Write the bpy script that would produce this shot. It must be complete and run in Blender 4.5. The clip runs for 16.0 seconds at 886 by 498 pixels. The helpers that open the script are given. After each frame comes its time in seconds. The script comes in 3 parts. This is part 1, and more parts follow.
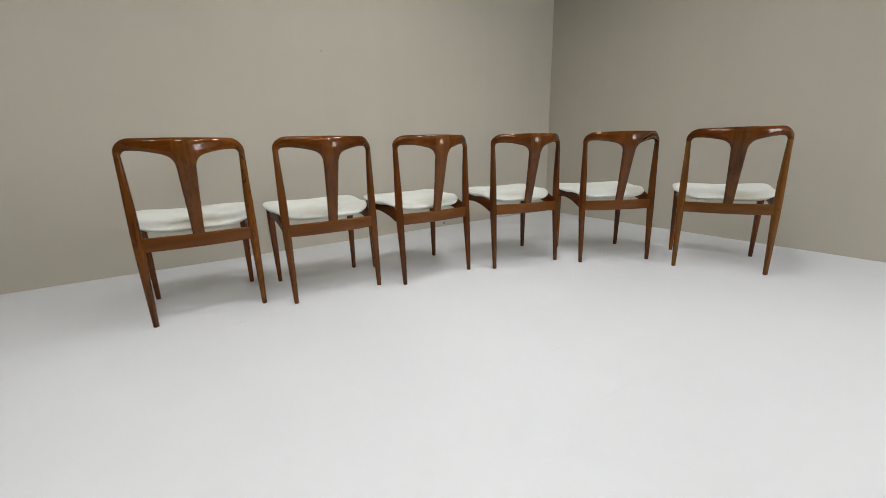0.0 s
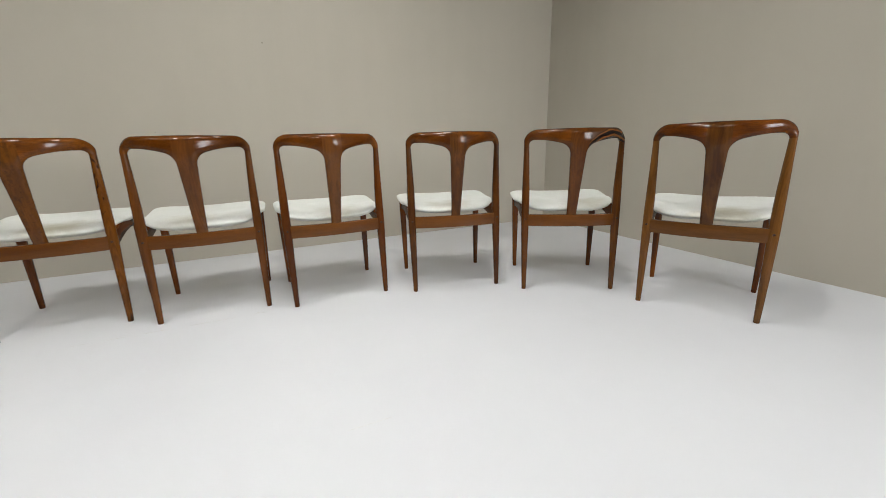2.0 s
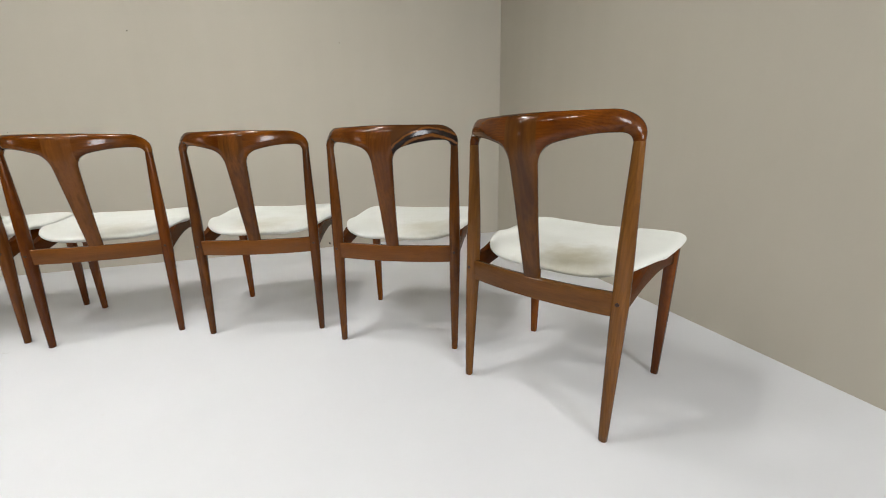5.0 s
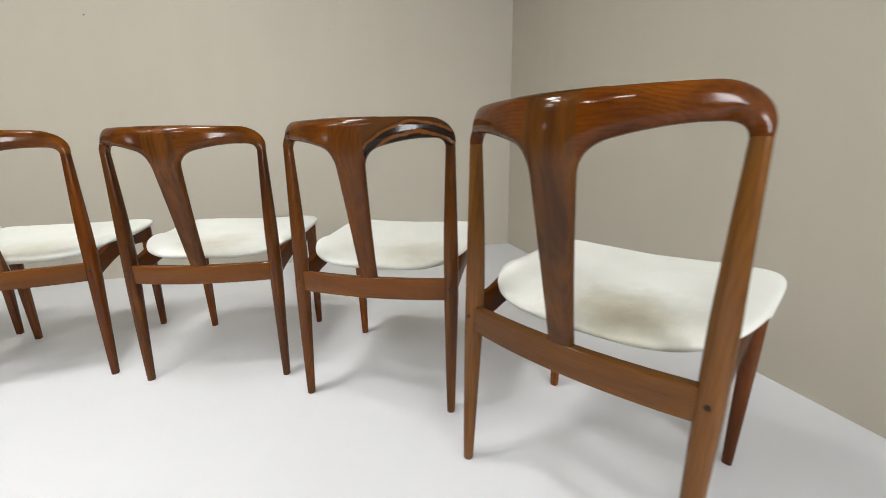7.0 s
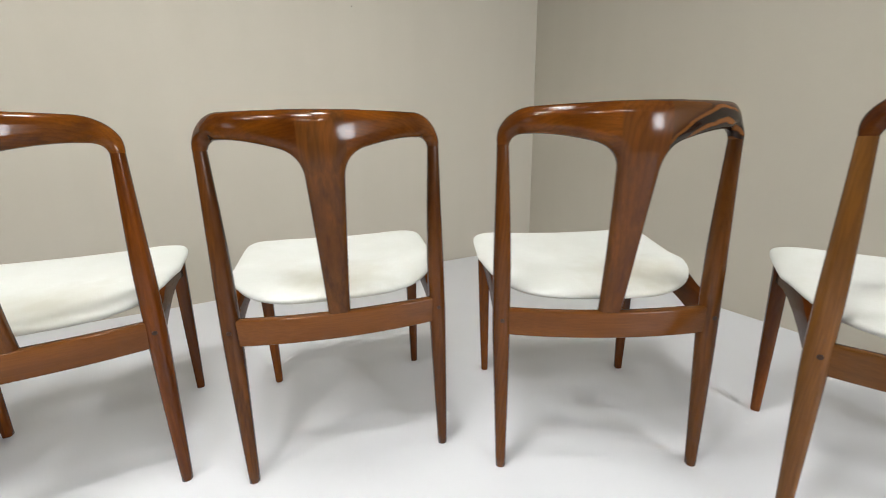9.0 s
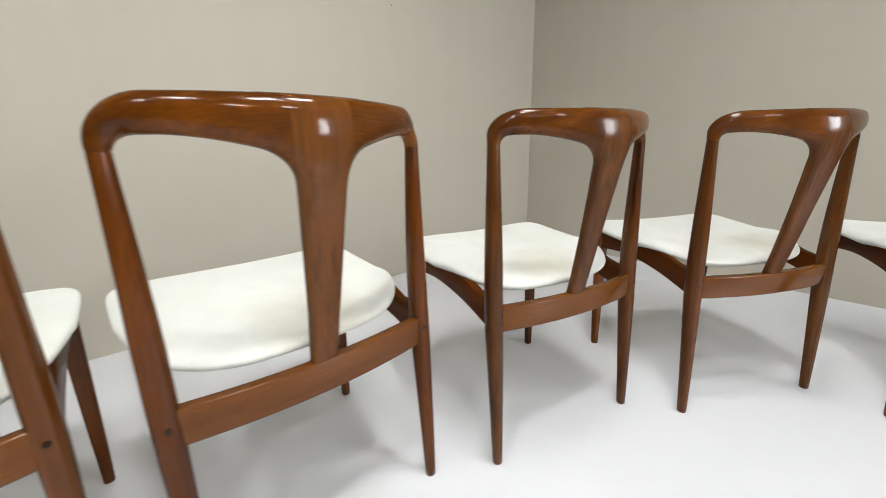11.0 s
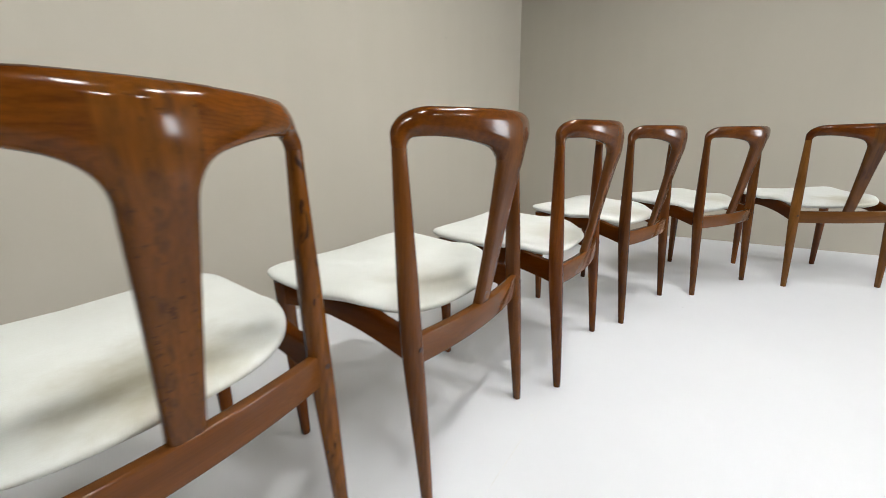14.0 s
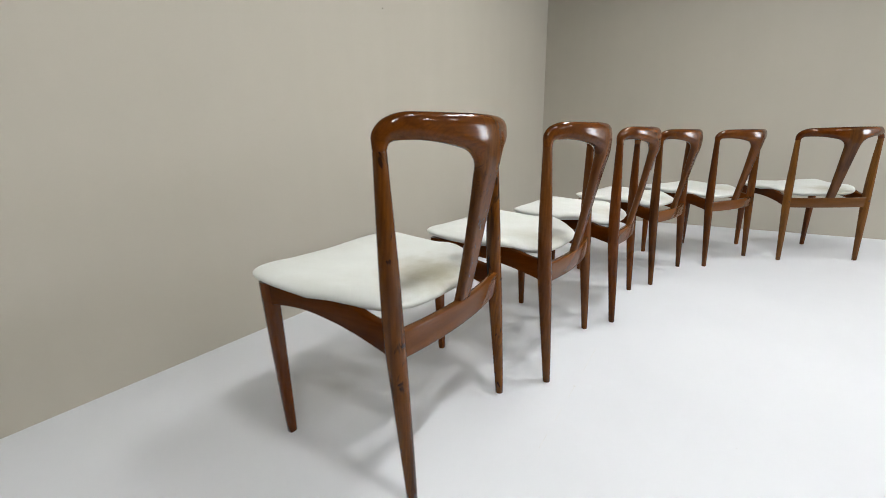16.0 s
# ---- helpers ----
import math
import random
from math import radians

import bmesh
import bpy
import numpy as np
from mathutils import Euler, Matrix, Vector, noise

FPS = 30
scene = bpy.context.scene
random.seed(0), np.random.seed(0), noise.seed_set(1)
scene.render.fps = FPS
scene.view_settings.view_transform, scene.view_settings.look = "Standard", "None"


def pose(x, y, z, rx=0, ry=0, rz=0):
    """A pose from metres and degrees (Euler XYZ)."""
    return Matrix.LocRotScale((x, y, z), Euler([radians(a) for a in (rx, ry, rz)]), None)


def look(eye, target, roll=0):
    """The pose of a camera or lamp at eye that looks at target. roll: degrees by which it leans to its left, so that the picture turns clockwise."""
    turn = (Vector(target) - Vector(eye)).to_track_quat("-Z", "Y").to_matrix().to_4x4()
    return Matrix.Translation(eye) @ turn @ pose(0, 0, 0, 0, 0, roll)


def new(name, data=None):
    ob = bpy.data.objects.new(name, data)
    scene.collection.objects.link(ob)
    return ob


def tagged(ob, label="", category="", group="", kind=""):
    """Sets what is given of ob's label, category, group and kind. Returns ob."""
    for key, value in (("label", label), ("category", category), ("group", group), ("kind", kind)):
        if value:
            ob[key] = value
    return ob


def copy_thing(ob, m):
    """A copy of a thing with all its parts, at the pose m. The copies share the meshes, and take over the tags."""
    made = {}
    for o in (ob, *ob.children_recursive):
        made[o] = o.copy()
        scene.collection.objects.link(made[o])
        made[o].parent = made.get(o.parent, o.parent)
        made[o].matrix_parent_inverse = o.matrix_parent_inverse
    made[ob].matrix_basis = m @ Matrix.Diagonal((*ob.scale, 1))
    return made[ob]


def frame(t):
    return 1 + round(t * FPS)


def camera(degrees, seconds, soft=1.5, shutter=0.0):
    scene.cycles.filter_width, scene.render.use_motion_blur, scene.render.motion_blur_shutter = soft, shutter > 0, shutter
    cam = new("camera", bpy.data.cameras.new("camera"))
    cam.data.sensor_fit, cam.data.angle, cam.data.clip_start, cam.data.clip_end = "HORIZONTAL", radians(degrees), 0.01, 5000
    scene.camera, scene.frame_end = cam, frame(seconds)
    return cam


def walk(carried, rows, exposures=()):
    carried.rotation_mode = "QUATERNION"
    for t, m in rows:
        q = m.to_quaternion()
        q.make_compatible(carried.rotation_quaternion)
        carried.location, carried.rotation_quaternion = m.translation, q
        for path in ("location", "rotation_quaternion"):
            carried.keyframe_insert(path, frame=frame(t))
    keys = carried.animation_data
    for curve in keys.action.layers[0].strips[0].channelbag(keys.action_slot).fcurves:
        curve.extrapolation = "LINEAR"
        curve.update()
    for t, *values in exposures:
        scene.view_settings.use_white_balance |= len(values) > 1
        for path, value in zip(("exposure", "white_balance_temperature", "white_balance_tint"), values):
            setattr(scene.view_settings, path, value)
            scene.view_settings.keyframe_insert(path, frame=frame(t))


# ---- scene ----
PATH = [
    (0.0, -0.0000, -0.0000, 0.7419, -0.200, -14.765, 1.427),
    (0.5, 0.1786, 0.0858, 0.7403, 1.943, -14.864, 1.375),
    (1.0, 0.3723, 0.1959, 0.7399, 4.020, -14.888, 1.357),
    (1.5, 0.5667, 0.3161, 0.7398, 5.983, -14.897, 1.309),
    (2.0, 0.7472, 0.4262, 0.7398, 8.151, -14.883, 1.352),
    (2.5, 0.9112, 0.5352, 0.7403, 9.641, -14.847, 1.209),
    (3.0, 1.0866, 0.6505, 0.7399, 11.285, -14.888, 1.192),
    (3.5, 1.2663, 0.7688, 0.7405, 12.578, -14.854, 1.254),
    (4.0, 1.4187, 0.8903, 0.7399, 13.753, -14.877, 1.282),
    (4.5, 1.5529, 1.0281, 0.7405, 14.778, -14.995, 1.202),
    (5.0, 1.6611, 1.1574, 0.7395, 15.876, -14.932, 1.187),
    (5.5, 1.7313, 1.2705, 0.7384, 16.924, -14.869, 1.172),
    (6.0, 1.7528, 1.3673, 0.7374, 17.675, -14.806, 1.157),
    (6.5, 1.7148, 1.4476, 0.7364, 17.885, -14.743, 1.142),
    (7.0, 1.6065, 1.5111, 0.7354, 17.308, -14.679, 1.127),
    (7.5, 1.4287, 1.5558, 0.7404, 15.705, -14.735, 1.252),
    (8.0, 1.2243, 1.5795, 0.7381, 12.970, -14.798, 1.338),
    (8.5, 1.0243, 1.6029, 0.7386, 9.386, -14.803, 1.292),
    (9.0, 0.8319, 1.6257, 0.7391, 5.326, -14.807, 1.247),
    (9.5, 0.6443, 1.6401, 0.7396, 1.156, -14.812, 1.201),
    (10.0, 0.4585, 1.6387, 0.7401, -2.756, -14.816, 1.156),
    (10.5, 0.2718, 1.6139, 0.7406, -6.044, -14.821, 1.110),
    (11.0, 0.0825, 1.5636, 0.7401, -8.630, -14.836, 1.090),
    (11.5, -0.1049, 1.5039, 0.7389, -11.431, -14.859, 1.133),
    (12.0, -0.2826, 1.4396, 0.7410, -14.525, -14.793, 1.140),
    (12.5, -0.4548, 1.3798, 0.7406, -16.794, -14.681, 1.087),
    (13.0, -0.6249, 1.3212, 0.7380, -19.169, -14.742, 1.131),
    (13.5, -0.7878, 1.2557, 0.7395, -21.024, -14.797, 1.165),
    (14.0, -0.9586, 1.1958, 0.7408, -22.624, -14.729, 1.156),
    (14.5, -1.1348, 1.1314, 0.7431, -23.679, -14.647, 1.219),
    (15.0, -1.2753, 1.0881, 0.7431, -24.518, -14.785, 1.223),
    (15.5, -1.3914, 1.0227, 0.7443, -24.346, -14.706, 1.246),
    (16.0, -1.4797, 0.9212, 0.7471, -22.942, -14.828, 1.232),
]
FOV = 98.11

cam = camera(FOV, 16.0, soft=0.5, shutter=0.4)
walk(cam, [(t, pose(x, y, z, 90 + pitch, roll, yaw)) for t, x, y, z, yaw, pitch, roll in PATH],
     [(0.0, -0.25, 6560, 10), (1.5, -0.16, 6570, 10), (3.0, -0.08, 6600, 10), (4.5, 0.01, 6650, 10), (7.0, 0.20, 6620, 10), (8.0, 0.27, 6580, 10),
      (11.0, 0.31, 6480, 10), (12.5, 0.21, 6560, 10), (14.5, 0.17, 6460, 10), (16.0, 0.12, 6380, 10)])

# ---- room frame: the corner behind the chairs, u along one wall, v along the other ----
CORNER, TURN = (1.200, 4.488), 33.25
# ROOM_U puts the unseen end wall far away, so it bounces less light
ROOM_U, ROOM_V, ROOM_H = 9.0, 5.2, 2.7
ROOM = pose(CORNER[0], CORNER[1], 0, 0, 0, TURN + 180)   # local +x runs along the long wall, local +y into the room

# ---- world and light ----
world = bpy.data.worlds.new("daylight")
scene.world = world
world.use_nodes = True
wn = world.node_tree
sky = wn.nodes.new("ShaderNodeTexSky")
sky.sky_type, sky.sun_disc = "NISHITA", False
sky.sun_elevation, sky.sun_rotation = radians(40), radians(120)
wn.nodes["Background"].inputs["Strength"].default_value = 0.12
wn.links.new(sky.outputs[0], wn.nodes["Background"].inputs["Color"])

LAMP_STRENGTH = 67.0
SOUTH_POWER, WEST_POWER = 70.0, 5.0


# ---- materials ----
def material(name, rough=0.5, **values):
    m = bpy.data.materials.new(name)
    m.use_nodes = True
    b = m.node_tree.nodes["Principled BSDF"]
    b.inputs["Roughness"].default_value = rough
    for key, v in values.items():
        b.inputs[key.replace("_", " ")].default_value = v
    return m, m.node_tree, b


def node(nt, kind, **sets):
    n = nt.nodes.new("ShaderNode" + kind)
    for k, v in sets.items():
        n.inputs[k.replace("_", " ")].default_value = v
    return n


def ramp(nt, fac, stops):
    r = nt.nodes.new("ShaderNodeValToRGB")
    e = r.color_ramp.elements
    while len(e) < len(stops):
        e.new(0.5)
    for el, (at, col) in zip(e, stops):
        el.position, el.color = at, (*col, 1) if len(col) == 3 else col
    nt.links.new(fac, r.inputs["Fac"])
    return r.outputs["Color"]


def mix(nt, fac, a, b, how="MIX"):
    n = nt.nodes.new("ShaderNodeMix")
    n.data_type, n.blend_type = "RGBA", how
    for sock, v in ((n.inputs["Factor"], fac), (n.inputs["A"], a), (n.inputs["B"], b)):
        if hasattr(v, "is_output"):
            nt.links.new(v, sock)
        else:
            sock.default_value = v if not isinstance(v, tuple) or len(v) == 4 else (*v, 1)
    return n.outputs["Result"]


def bump(nt, b, height, strength, distance):
    n = node(nt, "Bump", Strength=strength, Distance=distance)
    nt.links.new(height, n.inputs["Height"])
    nt.links.new(n.outputs["Normal"], b.inputs["Normal"])


def coords(nt, scale, shift=True, turn=(0, 0, 0)):
    """Object coordinates, scaled, moved by the object's own random number so that no two pieces share their figure."""
    tc = nt.nodes.new("ShaderNodeTexCoord")
    mp = nt.nodes.new("ShaderNodeMapping")
    mp.inputs["Scale"].default_value = scale
    mp.inputs["Rotation"].default_value = turn
    nt.links.new(tc.outputs["Object"], mp.inputs["Vector"])
    if shift:
        oi = nt.nodes.new("ShaderNodeObjectInfo")
        mu = nt.nodes.new("ShaderNodeMath")
        mu.operation = "MULTIPLY"
        mu.inputs[1].default_value = 37.0
        nt.links.new(oi.outputs["Random"], mu.inputs[0])
        co = nt.nodes.new("ShaderNodeCombineXYZ")
        for k in range(3):
            nt.links.new(mu.outputs[0], co.inputs[k])
        nt.links.new(co.outputs[0], mp.inputs["Location"])
    return mp.outputs["Vector"]


def noise_tex(nt, vec, scale, detail=4.0, rough=0.55, distortion=0.0):
    n = node(nt, "TexNoise", Scale=scale, Detail=detail, Roughness=rough, Distortion=distortion)
    nt.links.new(vec, n.inputs["Vector"])
    return n.outputs["Fac"]


def maths(nt, how, a, b):
    n = node(nt, "Math")
    n.operation = how
    for k, v in ((0, a), (1, b)):
        if hasattr(v, "is_output"):
            nt.links.new(v, n.inputs[k])
        else:
            n.inputs[k].default_value = v
    return n.outputs[0]


def scaled(nt, a, k):
    return maths(nt, "MULTIPLY", a, k)


def squared(nt, a, shift):
    d = maths(nt, "ADD", a, shift)
    return maths(nt, "MULTIPLY", d, d)


def sum_of(nt, *terms):
    out = terms[0]
    for v in terms[1:]:
        out = maths(nt, "ADD", out, v)
    return out


def wood(name, axis, light=(0.1880, 0.0580, 0.0044), mid=(0.0560, 0.0140, 0.0010), dark=(0.015, 0.0046, 0.0015), streak=0.36, figure="", heart=(0.0, -0.09, 0.70), coat=0.85):
    """Lacquered teak, cut from a log whose growth rings run round one axis of the chair."""
    m, nt, b = material(name, 0.5, Specular_IOR_Level=0.0, Coat_Weight=coat, Coat_Roughness=0.11, Coat_IOR=1.36)
    along = {"x": 0, "y": 1, "z": 2}[axis]

    def sc(a, c):
        return tuple(a if k == along else c for k in range(3))
    # distance from the heart of the log, uneven and slightly askew, different in every piece
    tc = nt.nodes.new("ShaderNodeTexCoord")
    oi = nt.nodes.new("ShaderNodeObjectInfo")
    sep = nt.nodes.new("ShaderNodeSeparateXYZ")
    nt.links.new(tc.outputs["Object"], sep.inputs[0])
    sway = noise_tex(nt, coords(nt, sc(2.6, 7.0)), 1.0, 2.0, 0.5)
    across = [k for k in range(3) if k != along]
    arms = []
    for n, k in enumerate(across):
        wander = scaled(nt, maths(nt, "ADD", oi.outputs["Random"], -0.5), 0.11 if n else -0.07)
        tilt = scaled(nt, sep.outputs[along], 0.10 if n else -0.06)
        arms.append(sum_of(nt, sep.outputs[k], -heart[k], wander, tilt, scaled(nt, sway, 0.06)))
    far = maths(nt, "POWER", maths(nt, "ADD", maths(nt, "MULTIPLY", arms[0], arms[0]), maths(nt, "MULTIPLY", arms[1], arms[1])), 0.5)
    far = maths(nt, "ADD", far, scaled(nt, noise_tex(nt, coords(nt, sc(5.0, 60.0)), 1.0, 3.0, 0.6), 0.011))
    year = maths(nt, "FRACT", scaled(nt, maths(nt, "ADD", far, scaled(nt, noise_tex(nt, coords(nt, sc(0.8, 22.0)), 1.0, 1.0, 0.5), 0.03)), 135.0), 0.0)
    rings = ramp(nt, year, [(0.0, (0.30,) * 3), (0.16, (0.0,) * 3), (0.50, (0.18,) * 3), (0.84, (0.85,) * 3), (1.0, (0.30,) * 3)])
    broad = noise_tex(nt, coords(nt, sc(1.4, 13.0)), 1.0, 3.0, 0.5, 0.3)
    fine = noise_tex(nt, coords(nt, sc(9.0, 420.0)), 1.0, 3.0, 0.6)
    base = ramp(nt, broad, [(0.28, mid), (0.50, mix_rgb(mid, light, 0.55)), (0.72, light)])
    fade = ramp(nt, noise_tex(nt, coords(nt, sc(1.8, 9.0)), 1.0, 2.0, 0.5), [(0.32, (0.25,) * 3), (0.66, (1.0,) * 3)])
    col = mix(nt, scaled(nt, maths(nt, "MULTIPLY", rings, fade), streak), base, mix_rgb(mid, dark, 0.75))
    thread = noise_tex(nt, coords(nt, sc(1.6, 75.0)), 1.0, 3.0, 0.6, 0.2)
    col = mix(nt, ramp(nt, thread, [(0.50, (0.0,) * 3), (0.74, (min(0.45, 2.0 * streak),) * 3)]), col, mix_rgb(dark, mid, 0.3))
    col = mix(nt, ramp(nt, fine, [(0.35, (0.22,) * 3), (0.62, (0, 0, 0))]), col, mix_rgb(mid, dark, 0.5))
    blot = noise_tex(nt, coords(nt, sc(3.0, 8.0)), 1.0, 2.0, 0.5)
    col = mix(nt, ramp(nt, blot, [(0.50, (0, 0, 0)), (0.72, (min(0.50, 2.5 * streak),) * 3)]), col, mix_rgb(dark, mid, 0.5))
    if figure == "stripes":      # dark heartwood bands that follow the bend of the rail
        arch = sum_of(nt, sep.outputs["Z"], scaled(nt, squared(nt, sep.outputs["X"], -0.16), 4.5),
                      scaled(nt, noise_tex(nt, coords(nt, (14, 14, 26), False), 1.0, 4.0, 0.6), 0.022), -0.011 - 0.72)
        bands = ramp(nt, scaled(nt, arch, 10.0), [(p, (v,) * 3) for p, v in (
            (0.0, 0), (0.20, 0), (0.23, 0.85), (0.31, 0.85), (0.34, 0.05), (0.385, 0.05), (0.41, 0.95), (0.49, 0.95), (0.52, 0.05), (0.57, 0.05),
            (0.60, 0.97), (0.74, 0.97), (0.77, 0.1), (0.81, 0.1), (0.84, 0.8), (0.92, 0.6))])
        col = mix(nt, 0.42, col, (0.25, 0.110, 0.028))
        col = mix(nt, bands, col, (0.008, 0.004, 0.003))
    if figure == "flecks":       # short black flecks in the grain
        fl = noise_tex(nt, coords(nt, (70, 70, 170), False), 1.0, 2.0, 0.5)
        patch = noise_tex(nt, coords(nt, (45, 10, 6), False), 1.0, 1.0, 0.5)
        both = node(nt, "Math")
        both.operation = "MULTIPLY"
        nt.links.new(ramp(nt, fl, [(0.612, (0, 0, 0)), (0.67, (0.85,) * 3)]), both.inputs[0])
        nt.links.new(ramp(nt, patch, [(0.47, (0, 0, 0)), (0.56, (0.85,) * 3)]), both.inputs[1])
        smudge = noise_tex(nt, coords(nt, (75, 75, 38), False), 1.0, 3.0, 0.6)
        bands = noise_tex(nt, coords(nt, (62, 4, 3), False), 1.0, 1.0, 0.5)
        soft = maths(nt, "MULTIPLY", ramp(nt, smudge, [(0.47, (0, 0, 0)), (0.64, (0.50,) * 3)]), ramp(nt, bands, [(0.46, (0, 0, 0)), (0.60, (1, 1, 1))]))
        col = mix(nt, soft, col, (0.024, 0.010, 0.005))
        col = mix(nt, scaled(nt, both.outputs[0], 0.6), col, (0.012, 0.007, 0.005))
    if figure == "smoke":        # long dark heartwood streaks that wander along the grain
        smoke = noise_tex(nt, coords(nt, sc(3.2, 30.0)), 1.0, 3.0, 0.55, 0.7)
        col = mix(nt, ramp(nt, smoke, [(0.50, (0, 0, 0)), (0.62, (0.45,) * 3), (0.68, (0.30,) * 3), (0.75, (0.55,) * 3)]), col, (0.016, 0.0060, 0.0026))
    if figure == "knots":        # dark heartwood band down one side, with small knots in it
        side_band = noise_tex(nt, coords(nt, (34, 34, 2.2)), 1.0, 2.0, 0.5, 0.4)
        col = mix(nt, ramp(nt, side_band, [(0.50, (0, 0, 0)), (0.60, (0.72,) * 3)]), col, (0.020, 0.008, 0.0035))
        knot = noise_tex(nt, coords(nt, (48, 48, 15)), 1.0, 2.0, 0.5, 0.8)
        col = mix(nt, ramp(nt, knot, [(0.64, (0, 0, 0)), (0.69, (0.85,) * 3)]), col, (0.010, 0.005, 0.003))
    tint = ramp(nt, oi.outputs["Random"], [(0.0, (0.83, 0.75, 0.77)), (0.5, (0.95, 0.88, 0.90)), (1.0, (1.03, 0.97, 1.02))])
    col = mix(nt, 1.0, col, tint, "MULTIPLY")
    nt.links.new(col, b.inputs["Base Color"])
    worn = noise_tex(nt, coords(nt, (7, 7, 7)), 1.0, 4.0, 0.6)
    nt.links.new(ramp(nt, worn, [(0.35, (0.11,) * 3), (0.70, (0.18,) * 3)]), b.inputs["Coat Roughness"])
    bump(nt, b, fine, 0.10, 0.0006)
    return m


def mix_rgb(a, b, f):
    return tuple(x + (y - x) * f for x, y in zip(a, b))


WOOD_Z = wood("teak_upright_grain", "z", light=(0.1880, 0.0530, 0.0050), mid=(0.0520, 0.0122, 0.0012), streak=0.30, heart=(0.05, -0.10, 0.0))
WOOD_X = wood("teak_rail_grain", "x")
WOOD_PLAIN = wood("teak_plain_grain", "x", light=(0.1750, 0.0640, 0.0110), mid=(0.0900, 0.0290, 0.0048), streak=0.06)
# side rails: teak with the shade under the seat put into its colour
WOOD_Y = wood("teak_side_shaded", "y", light=(0.1244, 0.0323, 0.0019), mid=(0.0408, 0.0090, 0.0005), streak=0.12, heart=(0.1, 0.0, 0.2), coat=0.4)
WOOD_ZEBRA = wood("teak_striped_grain", "x", figure="stripes")
WOOD_LINED = wood("teak_lined_grain", "x", light=(0.1919, 0.0543, 0.0036), mid=(0.0486, 0.0111, 0.0007), dark=(0.014, 0.0045, 0.0016), streak=0.5)
WOOD_PALE = wood("teak_pale_grain", "z", light=(0.2050, 0.0890, 0.0180), mid=(0.0880, 0.0330, 0.0062), streak=0.35, heart=(0.3, 0.1, 0.0))
WOOD_FIGURED = wood("teak_figured_grain", "z", light=(0.2161, 0.0772, 0.0080), mid=(0.0861, 0.0256, 0.0025), dark=(0.012, 0.004, 0.0015), streak=0.6, figure="knots", heart=(0.2, 0.05, 0.0))
WOOD_HEART = wood("teak_heartwood_grain", "z", light=(0.1580, 0.0520, 0.0075), mid=(0.0480, 0.0135, 0.0020), dark=(0.010, 0.0035, 0.0018), streak=0.5, heart=(0.03, -0.05, 0.0))
WOOD_SMOKED = wood("teak_smoked_grain", "z", light=(0.1700, 0.0600, 0.0090), mid=(0.0580, 0.0175, 0.0028), streak=0.35, figure="smoke", heart=(0.06, -0.08, 0.0))
WOOD_GOLD = wood("teak_golden_grain", "z", light=(0.1800, 0.0640, 0.0120), mid=(0.0760, 0.0240, 0.0040), streak=0.32, heart=(0.12, -0.06, 0.0))
WOOD_TAN = wood("teak_tan_grain", "z", light=(0.1860, 0.0690, 0.0130), mid=(0.0820, 0.0265, 0.0046), streak=0.22, heart=(0.2, -0.1, 0.0))
WOOD_OCHRE = wood("teak_ochre_grain", "x", light=(0.1800, 0.0770, 0.0150), mid=(0.0830, 0.0300, 0.0055), streak=0.16)
WOOD_UMBER = wood("teak_umber_grain", "z", light=(0.1560, 0.0610, 0.0105), mid=(0.0640, 0.0220, 0.0040), streak=0.25, figure="smoke", heart=(0.1, -0.1, 0.0))
WOOD_FLECKED = wood("teak_flecked_grain", "z", light=(0.1515, 0.0528, 0.0060), mid=(0.0723, 0.0216, 0.0023), streak=0.3, figure="flecks", heart=(0.1, -0.2, 0.0))
PLUG, nt, b = material("ebony_plug", 0.5, Specular_IOR_Level=0.15)
nt.links.new(ramp(nt, noise_tex(nt, coords(nt, (90, 90, 90)), 1.0), [(0.3, (0.012, 0.006, 0.004)), (0.7, (0.05, 0.02, 0.010))]), b.inputs["Base Color"])


def fabric(name, stain_and_shade, place):
    """Off-white woven wool, greyed and yellowed round one place of the seat: stain and painted shade together."""
    m, nt, b = material(name, 0.92, Specular_IOR_Level=0.15, Sheen_Weight=0.25, Sheen_Roughness=0.5)
    tc = nt.nodes.new("ShaderNodeTexCoord")
    weave = noise_tex(nt, coords(nt, (520, 520, 520), False), 1.0, 2.0, 0.6)
    mottle = noise_tex(nt, coords(nt, (9, 9, 9)), 1.0, 3.0, 0.55)
    dist = nt.nodes.new("ShaderNodeVectorMath")
    dist.operation = "DISTANCE"
    dist.inputs[1].default_value = place
    nt.links.new(tc.outputs["Object"], dist.inputs[0])
    rag = node(nt, "Math")
    rag.operation = "MULTIPLY_ADD"
    rag.inputs[1].default_value = 0.16
    nt.links.new(noise_tex(nt, coords(nt, (16, 16, 16)), 1.0, 4.0, 0.6), rag.inputs[0])
    nt.links.new(dist.outputs["Value"], rag.inputs[2])
    spot = ramp(nt, rag.outputs[0], [(0.10, (stain_and_shade, stain_and_shade, stain_and_shade)), (0.23, (0, 0, 0))])
    base = ramp(nt, mottle, [(0.3, (0.690, 0.702, 0.655)), (0.7, (0.738, 0.754, 0.715))])
    col = mix(nt, spot, base, (0.40, 0.36, 0.23))
    col = mix(nt, ramp(nt, weave, [(0.35, (0.22, 0.22, 0.22)), (0.6, (0, 0, 0))]), col, (0.55, 0.54, 0.47))
    nt.links.new(col, b.inputs["Base Color"])
    bump(nt, b, weave, 0.35, 0.0008)
    return m


